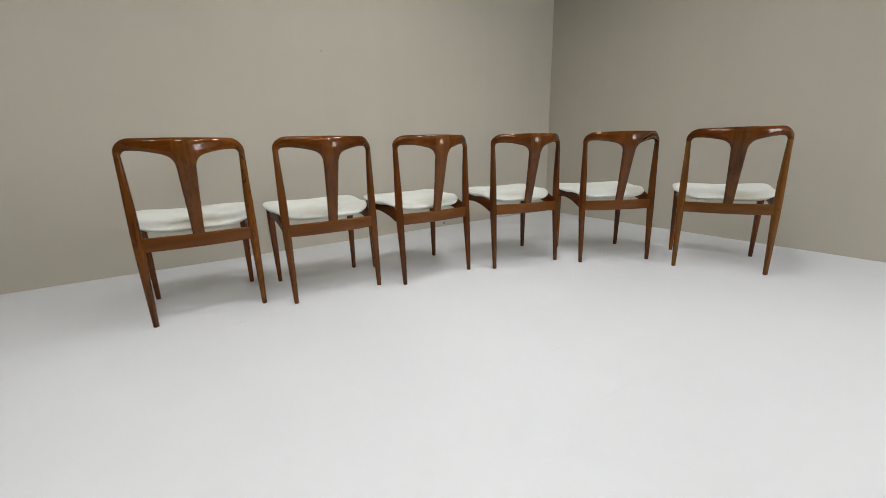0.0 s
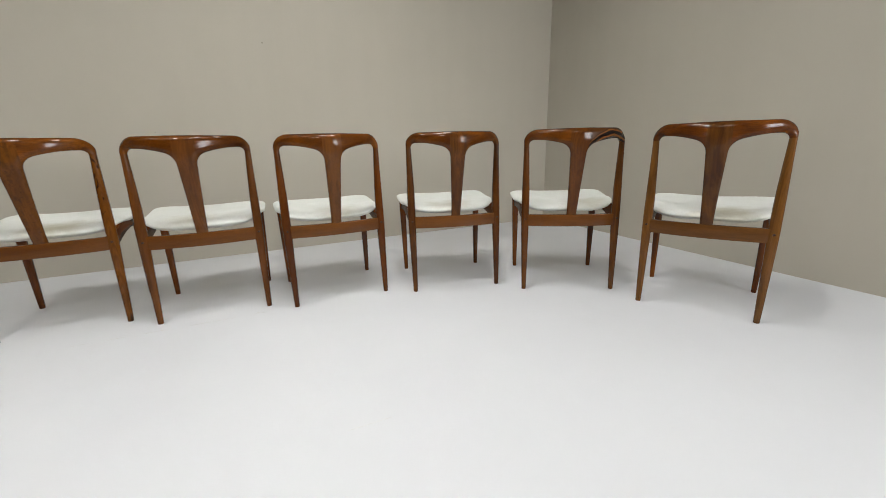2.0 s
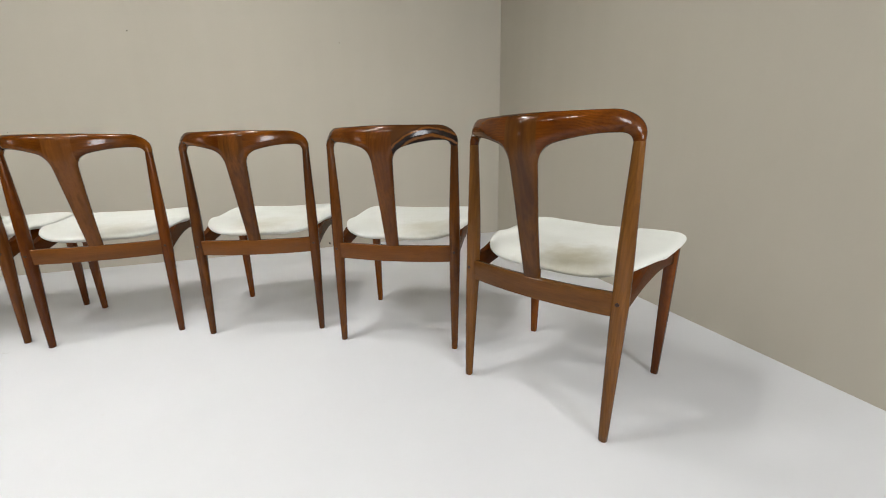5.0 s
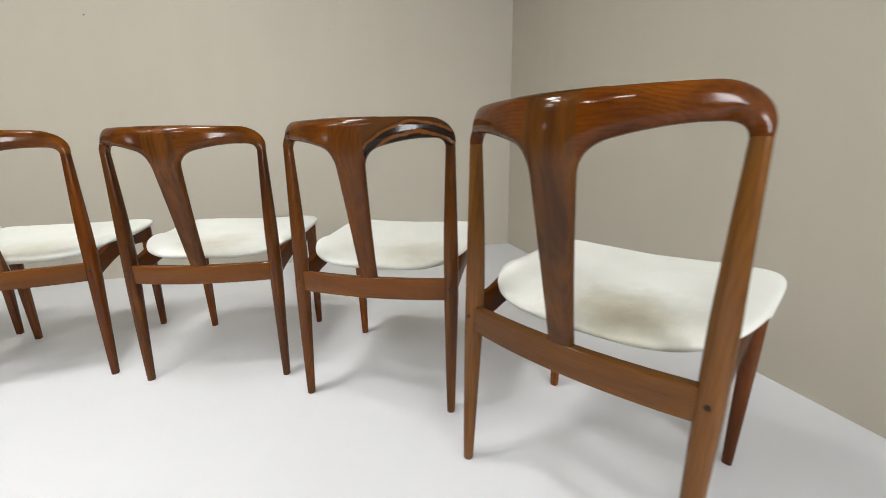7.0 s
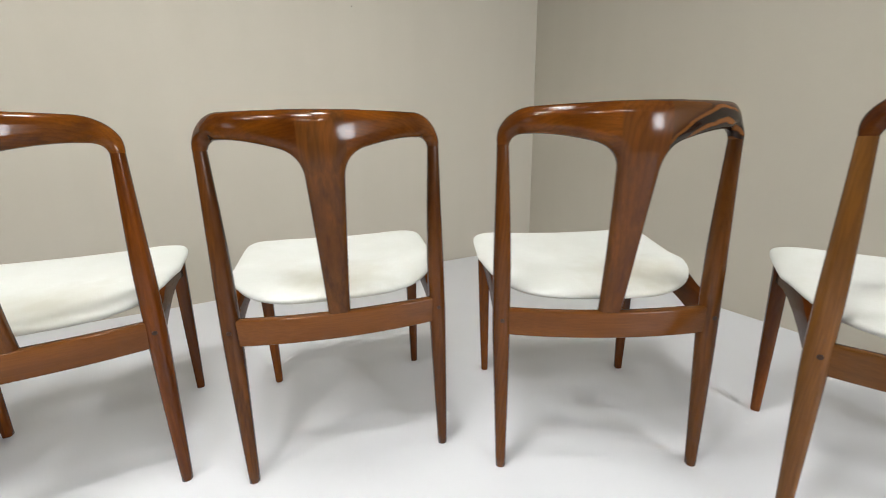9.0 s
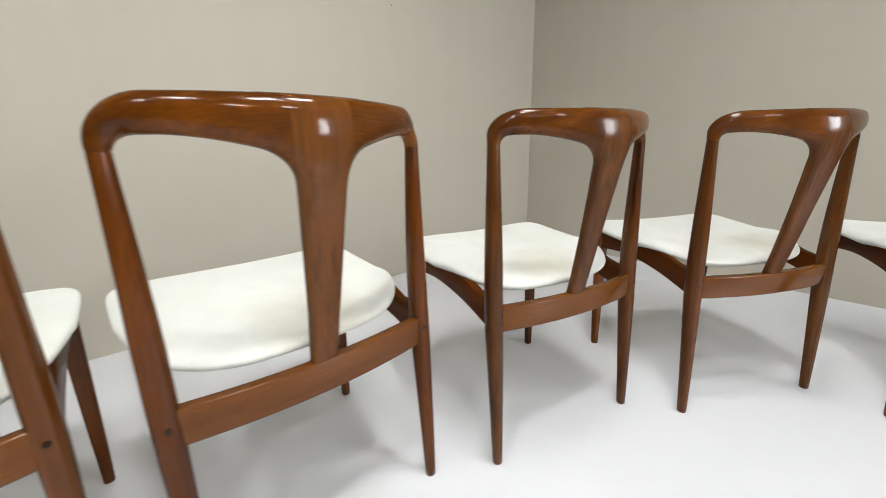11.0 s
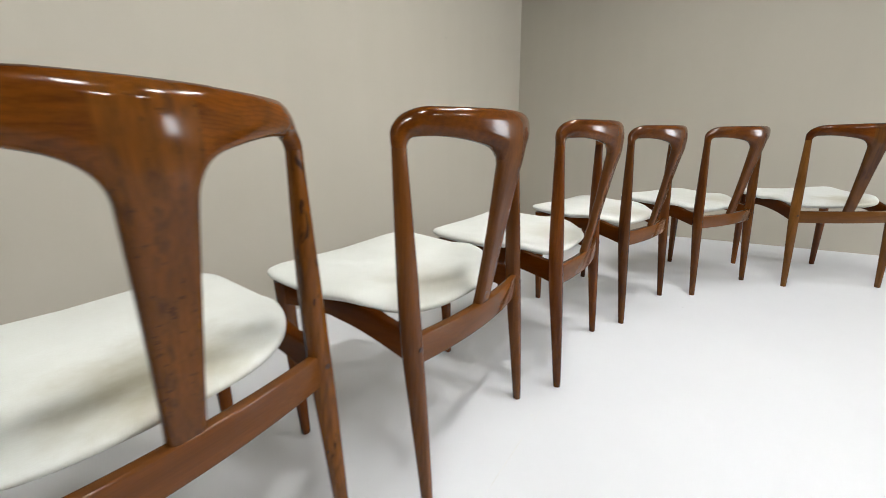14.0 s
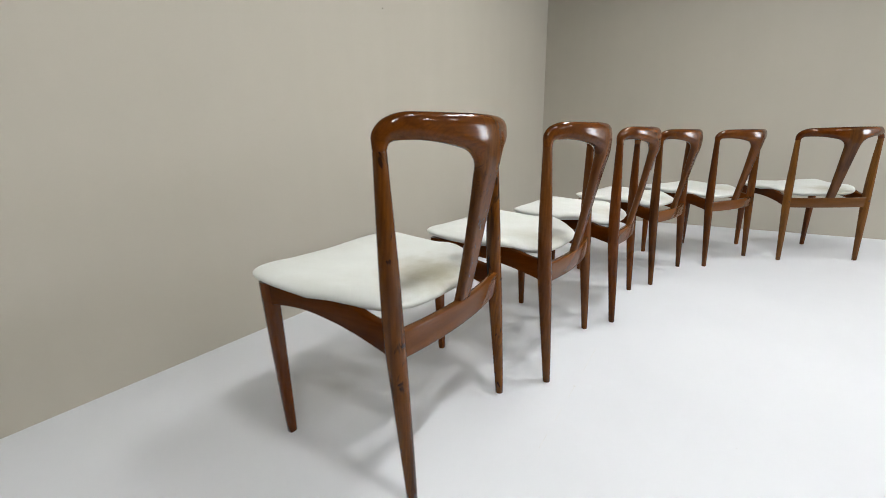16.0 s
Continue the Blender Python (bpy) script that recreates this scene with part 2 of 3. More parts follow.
# patch strength and place; soft shade behind the splat is coloured in with the stains
FABRICS = [fabric("cream_wool_" + n, s, p) for n, s, p in (
    ("grubby", 0.85, (0.02, 0.10, 0.44)), ("faded", 0.45, (-0.05, 0.10, 0.44)), ("clean", 0.42, (0.03, 0.09, 0.44)),
    ("worn", 0.50, (0.0, 0.10, 0.43)), ("yellowed", 0.55, (0.10, 0.10, 0.44)), ("smudged", 0.8, (0.06, 0.09, 0.43)))]
UNDER, nt, b = material("seat_underside_cloth", 0.9)
nt.links.new(ramp(nt, noise_tex(nt, coords(nt, (60, 60, 60)), 1.0), [(0.3, (0.05, 0.045, 0.04)), (0.7, (0.09, 0.08, 0.07))]), b.inputs["Base Color"])

WALL, nt, b = material("greige_wall_paint", 0.62, Specular_IOR_Level=0.35)
v = coords(nt, (1, 1, 1), False)
big = noise_tex(nt, v, 1.1, 4.0, 0.6)
roller = noise_tex(nt, v, 140.0, 3.0, 0.6)
streaks = noise_tex(nt, coords(nt, (9, 9, 0.6), False), 1.0, 3.0, 0.55)
col = ramp(nt, big, [(0.3, (0.445, 0.412, 0.343)), (0.7, (0.470, 0.436, 0.365))])
col = mix(nt, ramp(nt, streaks, [(0.4, (0, 0, 0)), (0.8, (0.25, 0.25, 0.25))]), col, (0.490, 0.458, 0.388))
nt.links.new(col, b.inputs["Base Color"])
bump(nt, b, roller, 0.12, 0.001)

FLOOR, nt, b = material("white_floor_coating", 0.3, Specular_IOR_Level=0.45)
v = coords(nt, (1, 1, 1), False)
cloud = noise_tex(nt, v, 0.9, 5.0, 0.6)
scuff = noise_tex(nt, coords(nt, (3, 22, 1), False, (0, 0, 0.6)), 1.0, 6.0, 0.7)
col = ramp(nt, cloud, [(0.3, (0.668, 0.677, 0.702)), (0.7, (0.714, 0.724, 0.749))])
col = mix(nt, ramp(nt, scuff, [(0.62, (0, 0, 0)), (0.90, (0.16, 0.16, 0.16))]), col, (0.61, 0.60, 0.59))
nt.links.new(col, b.inputs["Base Color"])
nt.links.new(ramp(nt, noise_tex(nt, v, 3.0, 5.0, 0.65), [(0.3, (0.30, 0.30, 0.30)), (0.7, (0.44, 0.44, 0.44))]), b.inputs["Roughness"])
bump(nt, b, noise_tex(nt, v, 26.0, 3.0, 0.5), 0.05, 0.002)

# ceiling is out of view; its grey is chosen to weaken bounced light
CEILING, nt, b = material("low_bounce_ceiling", 0.8)
nt.links.new(ramp(nt, noise_tex(nt, coords(nt, (1, 1, 1), False), 2.0, 4.0), [(0.3, (0.17, 0.17, 0.168)), (0.7, (0.20, 0.20, 0.197))]), b.inputs["Base Color"])
ALU, nt, b = material("white_metal_frame", 0.4)
nt.links.new(ramp(nt, noise_tex(nt, coords(nt, (20, 20, 20)), 1.0), [(0.3, (0.70, 0.70, 0.70)), (0.7, (0.76, 0.76, 0.76))]), b.inputs["Base Color"])
GLOW, nt, b = material("lamp_diffuser", 0.5)
b.inputs["Emission Color"].default_value = (0.99, 0.99, 0.968, 1)
b.inputs["Emission Strength"].default_value = LAMP_STRENGTH
GLASS, nt, b = material("window_glass", 0.02, Transmission_Weight=1.0, IOR=1.45)
MARK, nt, b = material("dark_wall_mark", 0.8)
nt.links.new(ramp(nt, noise_tex(nt, coords(nt, (200, 200, 200)), 1.0), [(0.3, (0.03, 0.027, 0.025)), (0.7, (0.09, 0.08, 0.07))]), b.inputs["Base Color"])
SCRATCH, nt, b = material("grey_floor_scratch", 0.7)
nt.links.new(ramp(nt, noise_tex(nt, coords(nt, (160, 160, 160)), 1.0), [(0.35, (0.76, 0.76, 0.76)), (0.7, (0.60, 0.59, 0.58))]), b.inputs["Base Color"])


# ---- mesh helpers ----
def mesh_object(name, verts, faces, mat, parent=None, smooth=True, label=""):
    me = bpy.data.meshes.new(name)
    me.from_pydata([tuple(v) for v in verts], [], [tuple(f) for f in faces])
    me.materials.append(mat)
    if smooth:
        me.polygons.foreach_set("use_smooth", [True] * len(me.polygons))
    me.update()
    ob = new(name, me)
    if parent is not None:
        ob.parent = parent
    if label:
        ob["label"] = label
    return ob


def part(name, bm, mat, parent, label=""):
    bmesh.ops.recalc_face_normals(bm, faces=bm.faces)
    me = bpy.data.meshes.new(name)
    bm.to_mesh(me)
    bm.free()
    me.materials.append(mat)
    ob = new(name, me)
    if parent is not None:
        ob.parent = parent
    if label:
        ob["label"] = label
    return ob


def box_bm(lo, hi, bevel=0.0):
    bm = bmesh.new()
    bmesh.ops.create_cube(bm, size=1.0)
    for v in bm.verts:
        v.co = Vector([(l + h) / 2 + c * (h - l) for c, l, h in zip(v.co, lo, hi)])
    if bevel:
        bmesh.ops.bevel(bm, geom=bm.edges[:], offset=bevel, segments=2, affect="EDGES", profile=0.6)
    return bm


def loft(rings, caps=True):
    """Vertices and faces of a skin over closed rings of equal length."""
    n = len(rings[0])
    verts = [p for ring in rings for p in ring]
    faces = [(i * n + j, i * n + (j + 1) % n, (i + 1) * n + (j + 1) % n, (i + 1) * n + j)
             for i in range(len(rings) - 1) for j in range(n)]
    if caps:
        faces.append(tuple(range(n))[::-1])
        faces.append(tuple((len(rings) - 1) * n + j for j in range(n)))
    return verts, faces


def curve_at(stops, t):
    """Smooth interpolation through (t, value...) rows."""
    ts = [s[0] for s in stops]
    i = max(0, min(len(ts) - 2, sum(1 for a in ts if a <= t) - 1))
    a, b_ = stops[i], stops[i + 1]
    prev, nxt = stops[max(i - 1, 0)], stops[min(i + 2, len(stops) - 1)]
    h = b_[0] - a[0]
    f = (t - a[0]) / h
    out = []
    for k in range(1, len(a)):
        m0 = (b_[k] - prev[k]) / (b_[0] - prev[0]) * h
        m1 = (nxt[k] - a[k]) / (nxt[0] - a[0]) * h
        out.append((2 * f**3 - 3 * f**2 + 1) * a[k] + (f**3 - 2 * f**2 + f) * m0 + (-2 * f**3 + 3 * f**2) * b_[k] + (f**3 - f**2) * m1)
    return out


def superellipse(cx, cy, rx, ry, n=24, power=2.4):
    pts = []
    for j in range(n):
        a = 2 * math.pi * j / n
        c, s = math.cos(a), math.sin(a)
        pts.append((cx + rx * math.copysign(abs(c) ** (2 / power), c), cy + ry * math.copysign(abs(s) ** (2 / power), s)))
    return pts


def surface_net(fn, lo, hi, step):
    """The zero surface of fn(x, y, z) on a grid: vertices and quads."""
    ax = [np.arange(l, h + step, step) for l, h in zip(lo, hi)]
    X, Y, Z = np.meshgrid(*ax, indexing="ij")
    F = fn(X, Y, Z)
    S = F < 0
    nx, ny, nz = (s - 1 for s in F.shape)
    total, count = np.zeros((nx, ny, nz, 3)), np.zeros((nx, ny, nz))
    corner = [(i, j, k) for i in (0, 1) for j in (0, 1) for k in (0, 1)]

    def sub(A, c):
        return A[c[0]:c[0] + nx, c[1]:c[1] + ny, c[2]:c[2] + nz]
    for a in corner:
        for d in range(3):
            if a[d]:
                continue
            c = tuple(v + (k == d) for k, v in enumerate(a))
            fa, fb = sub(F, a), sub(F, c)
            cross = sub(S, a) != sub(S, c)
            t = np.where(cross, fa / np.where(cross, fa - fb, 1.0), 0.0)
            for k in range(3):
                total[..., k] += np.where(cross, a[k] + (t if k == d else 0.0), 0.0)
            count += cross
    used = count > 0
    index = -np.ones((nx, ny, nz), int)
    index[used] = np.arange(used.sum())
    cell = np.argwhere(used)
    verts = (total[used] / count[used][:, None] + cell) * step + np.array(lo)
    faces = []
    for d in range(3):
        e, g = (d + 1) % 3, (d + 2) % 3
        lower = [slice(None)] * 3
        upper = [slice(None)] * 3
        lower[d], upper[d] = slice(0, -1), slice(1, None)
        flip = np.argwhere(S[tuple(lower)] != S[tuple(upper)])
        for p in flip:
            if min(p[e], p[g]) < 1 or p[e] >= (nx, ny, nz)[e] or p[g] >= (nx, ny, nz)[g]:
                continue
            q = []
            for de, dg in ((1, 1), (0, 1), (0, 0), (1, 0)):
                r = list(p)
                r[e] -= de
                r[g] -= dg
                q.append(index[tuple(r)])
            faces.append(q if S[tuple(p)] else q[::-1])
    return verts, np.array(faces), cell


# ---- the chair: x to its side, y towards the front of the seat, z up; origin on the floor between the rear feet ----
SEAM_X, SEAM_Z = 0.0420, 0.741


def smooth_min(a, b, k):
    h = np.clip(0.5 + 0.5 * (b - a) / k, 0, 1)
    return b + (a - b) * h - k * h * (1 - h)


def back_shape(X, Y, Z):
    """Curved top rail that turns down into the rear legs and flows into the splat."""
    A = np.abs(X)
    # elevation of the rail: a rounded box less the opening below it
    hx, z0, z1, rc = 0.2412, 0.60, 0.8098, 0.062
    qx, qz = A - hx + rc, np.abs(Z - (z0 + z1) / 2) - (z1 - z0) / 2 + rc
    outer = np.minimum(np.maximum(qx, qz), 0) + np.hypot(np.maximum(qx, 0), np.maximum(qz, 0)) - rc
    under = 0.7605 - 0.018 * np.clip((0.175 - A) / 0.10, 0, 1.5) ** 1.6
    outer = outer + 0.0012 * np.clip((0.772 - Z) / 0.030, 0, 1) * (A > 0.15)
    inside = -smooth_min(0.2085 + 0.0063 * np.clip((0.790 - Z) / 0.046, 0, 1) - A, under - Z, 0.022)
    rail = np.maximum(outer, -inside)
    half = 0.0232 + 0.0128 * np.clip((Z - 0.38) / 0.31, 0, 1.2) ** 1.25
    splat = np.maximum(A - half, Z - 0.78)
    flat = smooth_min(rail, splat, 0.040)
    flat = np.maximum(flat, 0.386 - Z)
    # depth: the whole back bows to the rear, the splat leans back as it rises
    near = smooth_min(A, np.full_like(A, 0.2310), 0.022)
    turn = np.clip((0.237 - A) / 0.022, 0, 1)
    bow = -0.0665 + 0.0996 * (near / 0.225) ** 2
    lean = 0.001 - 0.0675 * np.clip((Z - 0.394) / 0.33, 0, 1.0) ** 0.92
    w = np.clip((Z - 0.685) / 0.06, 0, 1)
    w = w * w * (3 - 2 * w)
    mid = lean * (1 - w) + bow * w
    stub = np.clip((0.778 - Z) / 0.034, 0, 1) * np.clip((A - 0.188) / 0.014, 0, 1)
    stub = stub * stub * (3 - 2 * stub)
    mid = mid * (1 - stub) + 0.0305 * stub
    lip = np.clip(Z - 0.738, 0, 1)
    mid = mid + 1.4 * lip * lip * np.clip(1.15 - A / 0.21, 0, 1)
    heavy = np.exp(-(A / 0.060) ** 2) * np.exp(-((Z - 0.775) / 0.062) ** 2)
    thick = 0.0160 - 0.0028 * stub + 0.0070 * heavy - 0.0035 * np.clip((0.70 - Z) / 0.12, 0, 1)
    r = thick * 0.90
    slope = 1.0 / np.sqrt(1 + (2 * 0.0965 * near / 0.225**2 * turn * w * (1 - stub)) ** 2)
    wy = np.abs(Y - mid) * slope - thick + r
    round_ = r + (0.0220 - r) * w * (1 - stub)          # the rail is rounded over most of its height
    wx = (flat + round_) * r / round_
    body = np.minimum(np.maximum(wx, wy), 0) + np.hypot(np.maximum(wx, 0), np.maximum(wy, 0)) - r
    return np.maximum(body, np.where(A > 0.15, SEAM_Z - Z, -1.0))


STEP = 0.003
net_v, net_f, net_cell = surface_net(back_shape, (-0.2592, -0.12, 0.378), (0.2592, 0.072, 0.822), STEP)
E_ = 0.0015
net_n = np.stack([back_shape(*(net_v + E_ * d).T) - back_shape(*(net_v - E_ * d).T) for d in np.eye(3)], axis=1)
net_n /= np.maximum(np.linalg.norm(net_n, axis=1, keepdims=True), 1e-9)
for side in (-1, 1):        # straight joints between the splat block and the two half rails, but not along the fillets
    near = (np.abs(net_v[:, 0] - side * SEAM_X) < STEP * 0.5) & (np.abs(net_n[:, 0]) < 0.45)
    net_v[near, 0] = side * SEAM_X
face_x = net_v[net_f].mean(axis=1)[:, 0]


def net_part(name, keep, mat, parent):
    f = net_f[keep]
    ids, inv = np.unique(f, return_inverse=True)
    ob = mesh_object(name, net_v[ids].tolist(), inv.reshape(f.shape).tolist(), mat, parent)
    ob.data.normals_split_custom_set_from_vertices(net_n[ids].tolist())
    return ob


REAR_LEG = [(0.0, 0.2245, 0.000, 0.0112, 0.0112), (0.10, 0.2248, 0.0055, 0.0138, 0.0142), (0.25, 0.2252, 0.0150, 0.0172, 0.0186),
            (0.345, 0.2255, 0.0215, 0.0192, 0.0210), (0.40, 0.2255, 0.0245, 0.0194, 0.0212), (0.50, 0.2252, 0.0272, 0.0188, 0.0202),
            (0.62, 0.2260, 0.0292, 0.0157, 0.0168), (0.70, 0.2270, 0.0302, 0.0134, 0.0141), (0.742, 0.2276, 0.0305, 0.0123, 0.0129)]
FRONT_LEG = [(0.0, 0.2270, 0.4140, 0.0108, 0.0108), (0.15, 0.2285, 0.4168, 0.0142, 0.0150), (0.30, 0.2300, 0.4190, 0.0168, 0.0180),
             (0.40, 0.2312, 0.4205, 0.0180, 0.0198), (0.437, 0.2316, 0.4210, 0.0182, 0.0202)]


def leg(name, stops, side, mat, parent, power):
    top = stops[-1][0]
    zs = [0.0, 0.0015] + [top * k / 26 for k in range(1, 27)]
    rings = []
    for z in zs:
        cx, cy, rx, ry = curve_at(stops, z)
        if z == 0.0:
            rx, ry = rx - 0.0015, ry - 0.0015
        rings.append([(side * x, y, z) for x, y in superellipse(cx, cy, rx, ry, 28, power)][::side])
    v, f = loft(rings)
    ob = mesh_object(name, v, f, mat, parent)
    ob.data.set_sharp_from_angle(angle=radians(50))
    return ob


def beam(name, stations, mat, parent, round_=0.004):
    """A bar through stations of (centre, half width vector, z low, z high), with softened edges."""
    rings = []
    for (cx, cy), (wx, wy), lo, hi in stations:
        ring = []
        for sx, sz in ((-1, -1), (1, -1), (1, 1), (-1, 1)):
            for k in range(4):
                a = math.pi / 2 * k / 3
                c, s = 1 - math.cos(a), 1 - math.sin(a)
                if (sx > 0) != (sz > 0):
                    c, s = s, c
                L = math.hypot(wx, wy)
                ox = sx * (L - round_ * c)
                oz = (lo + round_ * s) if sz < 0 else (hi - round_ * s)
                ring.append((cx + wx / L * ox, cy + wy / L * ox, oz))
        rings.append(ring)
    v, f = loft(rings)
    bm = bmesh.new()
    vs = [bm.verts.new(p) for p in v]
    for q in f:
        bm.faces.new([vs[i] for i in q])
    ob = part(name, bm, mat, parent)
    ob.data.polygons.foreach_set("use_smooth", [True] * len(ob.data.polygons))
    ob.data.set_sharp_from_angle(angle=radians(40))
    return ob


def seat_outline(a):
    """Plan of the seat: wide, square-shouldered front, narrowing to a round back."""
    c, s = math.cos(a), math.sin(a)
    if s >= 0:
        p = 8.0
        x = 0.2690 * math.copysign(abs(c) ** (2 / p), c)
        y = 0.250 + 0.222 * abs(s) ** (2 / p)
        x *= 1 - 0.030 * (1 - (y - 0.25) / 0.222)
    else:
        p = 2.6
        x = 0.2570 * math.copysign(abs(c) ** (2 / p), c)
        y = 0.250 - 0.228 * abs(s) ** (2 / p)
    return x, y


def seat_mid(x, y, seed):
    """Height of the padded seat's middle layer: dished across, dipping to the back, with raised flanks and soft unevenness."""
    t = (y - 0.03) / 0.43
    base = 0.4205 + 0.0310 * t - 0.006 * math.sin(math.pi * min(max(t, 0), 1)) * (1 - (x / 0.25) ** 2)
    front = 0.16 * x * x * t * t
    flank = 0.0105 * math.exp(-((y - 0.165) / 0.075) ** 2) * min(1.15, (abs(x) / 0.19)) ** 3
    hollow = -0.003 * math.exp(-((y - 0.085) / 0.05) ** 2) * math.exp(-((abs(x) - 0.115) / 0.05) ** 2)
    soft = 0.0045 * noise.noise(Vector((x * 9 + seed * 7.3, y * 9, seed * 3.1))) + 0.0018 * noise.noise(Vector((x * 24, y * 24 + seed, 5.0)))
    return base + front + flank + hollow, soft


def seat_mesh(seed, mat):
    n, m = 112, 22
    rings = []
    for k in range(m + 1):                 # upper skin from the middle outwards
        s = math.sin(math.pi / 2 * k / m)
        ring = []
        for j in range(n):
            ox, oy = seat_outline(2 * math.pi * j / n)
            x, y = ox * max(s, 0.004), 0.25 + (oy - 0.25) * max(s, 0.004)
            swell = (1 - s**9) ** 0.5
            mid, soft = seat_mid(x, y, seed)
            ring.append((x, y, mid + 0.0190 * swell + soft * (0.3 + 0.7 * swell)))
        rings.append(ring)
    for k in range(m - 1, -1, -1):         # under skin back to the middle
        s = math.sin(math.pi / 2 * k / m)
        ring = []
        for j in range(n):
            ox, oy = seat_outline(2 * math.pi * j / n)
            x, y = ox * max(s, 0.004), 0.25 + (oy - 0.25) * max(s, 0.004)
            swell = (1 - s**8) ** 0.5
            ring.append((x, y, seat_mid(x, y, seed)[0] - 0.0205 * swell))
        rings.append(ring)
    v, f = loft([r[::-1] for r in rings])
    return mesh_object("seat_cushion", v, f, mat)


def seat(mat, parent):
    ob = seat_mesh(1, mat)
    ob.parent = parent
    return ob


def build_chair():
    chair = new("dining_chair")
    rail_a = net_part("top_rail", face_x < -SEAM_X, WOOD_X, chair)
    rail_b = net_part("top_rail", face_x > SEAM_X, WOOD_X, chair)
    net_part("back_splat", np.abs(face_x) <= SEAM_X, WOOD_Z, chair)
    for side in (-1, 1):
        rear = leg("rear_leg", REAR_LEG, side, WOOD_Z, chair, 2.25)
        leg("front_leg", FRONT_LEG, side, WOOD_Z, chair, 3.2)
        bm = bmesh.new()
        bmesh.ops.create_cone(bm, cap_ends=True, segments=16, radius1=0.0052, radius2=0.0047, depth=0.006,
                              matrix=pose(side * 0.2255, 0.0035, 0.374, 90, 0, 0))
        part("dowel_plug", bm, PLUG, rear, "dark round dowel plug")
        # side rail: level under the seat, then swept down to the rear leg
        low = [(0.02, 0.341), (0.067, 0.356), (0.13, 0.373), (0.20, 0.3855), (0.28, 0.3920), (0.36, 0.3865), (0.42, 0.378)]
        top = [(0.02, 0.4095), (0.055, 0.413), (0.093, 0.4215), (0.125, 0.4345), (0.15, 0.4385), (0.28, 0.4375), (0.42, 0.4375)]
        st = []
        for k in range(25):
            y = 0.024 + (0.420 - 0.024) * k / 24
            st.append(((side * (0.2255 + 0.005 * k / 24), y), (0.0115, 0.0), curve_at(low, y)[0], curve_at(top, y)[0]))
        beam("side_rail", st, WOOD_Y, chair)
    st = []
    for k in range(25):                     # rear rail, bowed to the back
        x = -0.2245 + 0.449 * k / 24
        bow = 0.0215 - 0.0240 * (1 - (x / 0.2245) ** 2)
        st.append(((x, bow), (0.0, 0.0105), 0.3370, 0.3965))
    beam("rear_rail", st, WOOD_PLAIN, chair)
    st = [((x, 0.423), (0.0, 0.0105), 0.392, 0.436) for x in (-0.231, -0.1, 0.1, 0.231)]
    beam("front_rail", st, WOOD_X, chair)
    seat(FABRICS[0], chair)
    return chair


# (x, y, turn, label)
CHAIRS = [
    (-1.1069, 1.7028, 34.07, "brown teak dining chair with stained cream seat and black-flecked splat"),
    (-0.5624, 1.9349, 32.46, "brown teak dining chair with cream wool seat, slightly soiled"),
    (-0.0367, 2.1773, 33.34, "brown teak dining chair with tan splat and lightly worn cream seat"),
    (0.5254, 2.3833, 20.08, "reddish teak dining chair with dark-streaked splat and worn cream seat"),
    (1.1062, 2.4118, 4.31, "teak dining chair with black-striped top rail and yellowed cream seat"),
    (1.6167, 2.1702, -28.06, "teak dining chair with pale rear legs and smudged cream seat"),
]
GROUP = "dining chairs in a row"


# ---- structure ----
def setting(name, bm, mat, label, category):
    ob = part(name, bm, mat, None)
    ob.matrix_basis = ROOM
    return tagged(ob, label, category, kind="structure")


T = 0.2
setting("floor", box_bm((-T, -T, -0.2), (ROOM_U + T, ROOM_V + T, 0.0)), FLOOR, "smooth white coated floor with faint scuffs", "floor")
setting("wall_north", box_bm((-T, -T, 0), (ROOM_U + T, 0.0, ROOM_H)), WALL, "plain greige painted wall behind the chairs", "wall")


def pierced(axis, at, depth, along, openings, z0, z1):
    """A wall of blocks round its window openings; axis is the wall's own direction in plan (0 or 1)."""
    a0, a1 = along
    blocks = [(a0, a1, 0, z0), (a0, a1, z1, ROOM_H)]
    edges = [a0] + [e for o in openings for e in o] + [a1]
    blocks += [(edges[k], edges[k + 1], z0, z1) for k in range(0, len(edges), 2)]
    bm = bmesh.new()
    for p0, p1, q0, q1 in blocks:
        lo, hi = [0, 0, q0], [0, 0, q1]
        lo[axis], hi[axis] = p0, p1
        lo[1 - axis], hi[1 - axis] = sorted((at, at + depth))
        tmp = box_bm(lo, hi)
        me = bpy.data.meshes.new("tmp")
        tmp.to_mesh(me)
        tmp.free()
        bm.from_mesh(me)
        bpy.data.meshes.remove(me)
    return bm


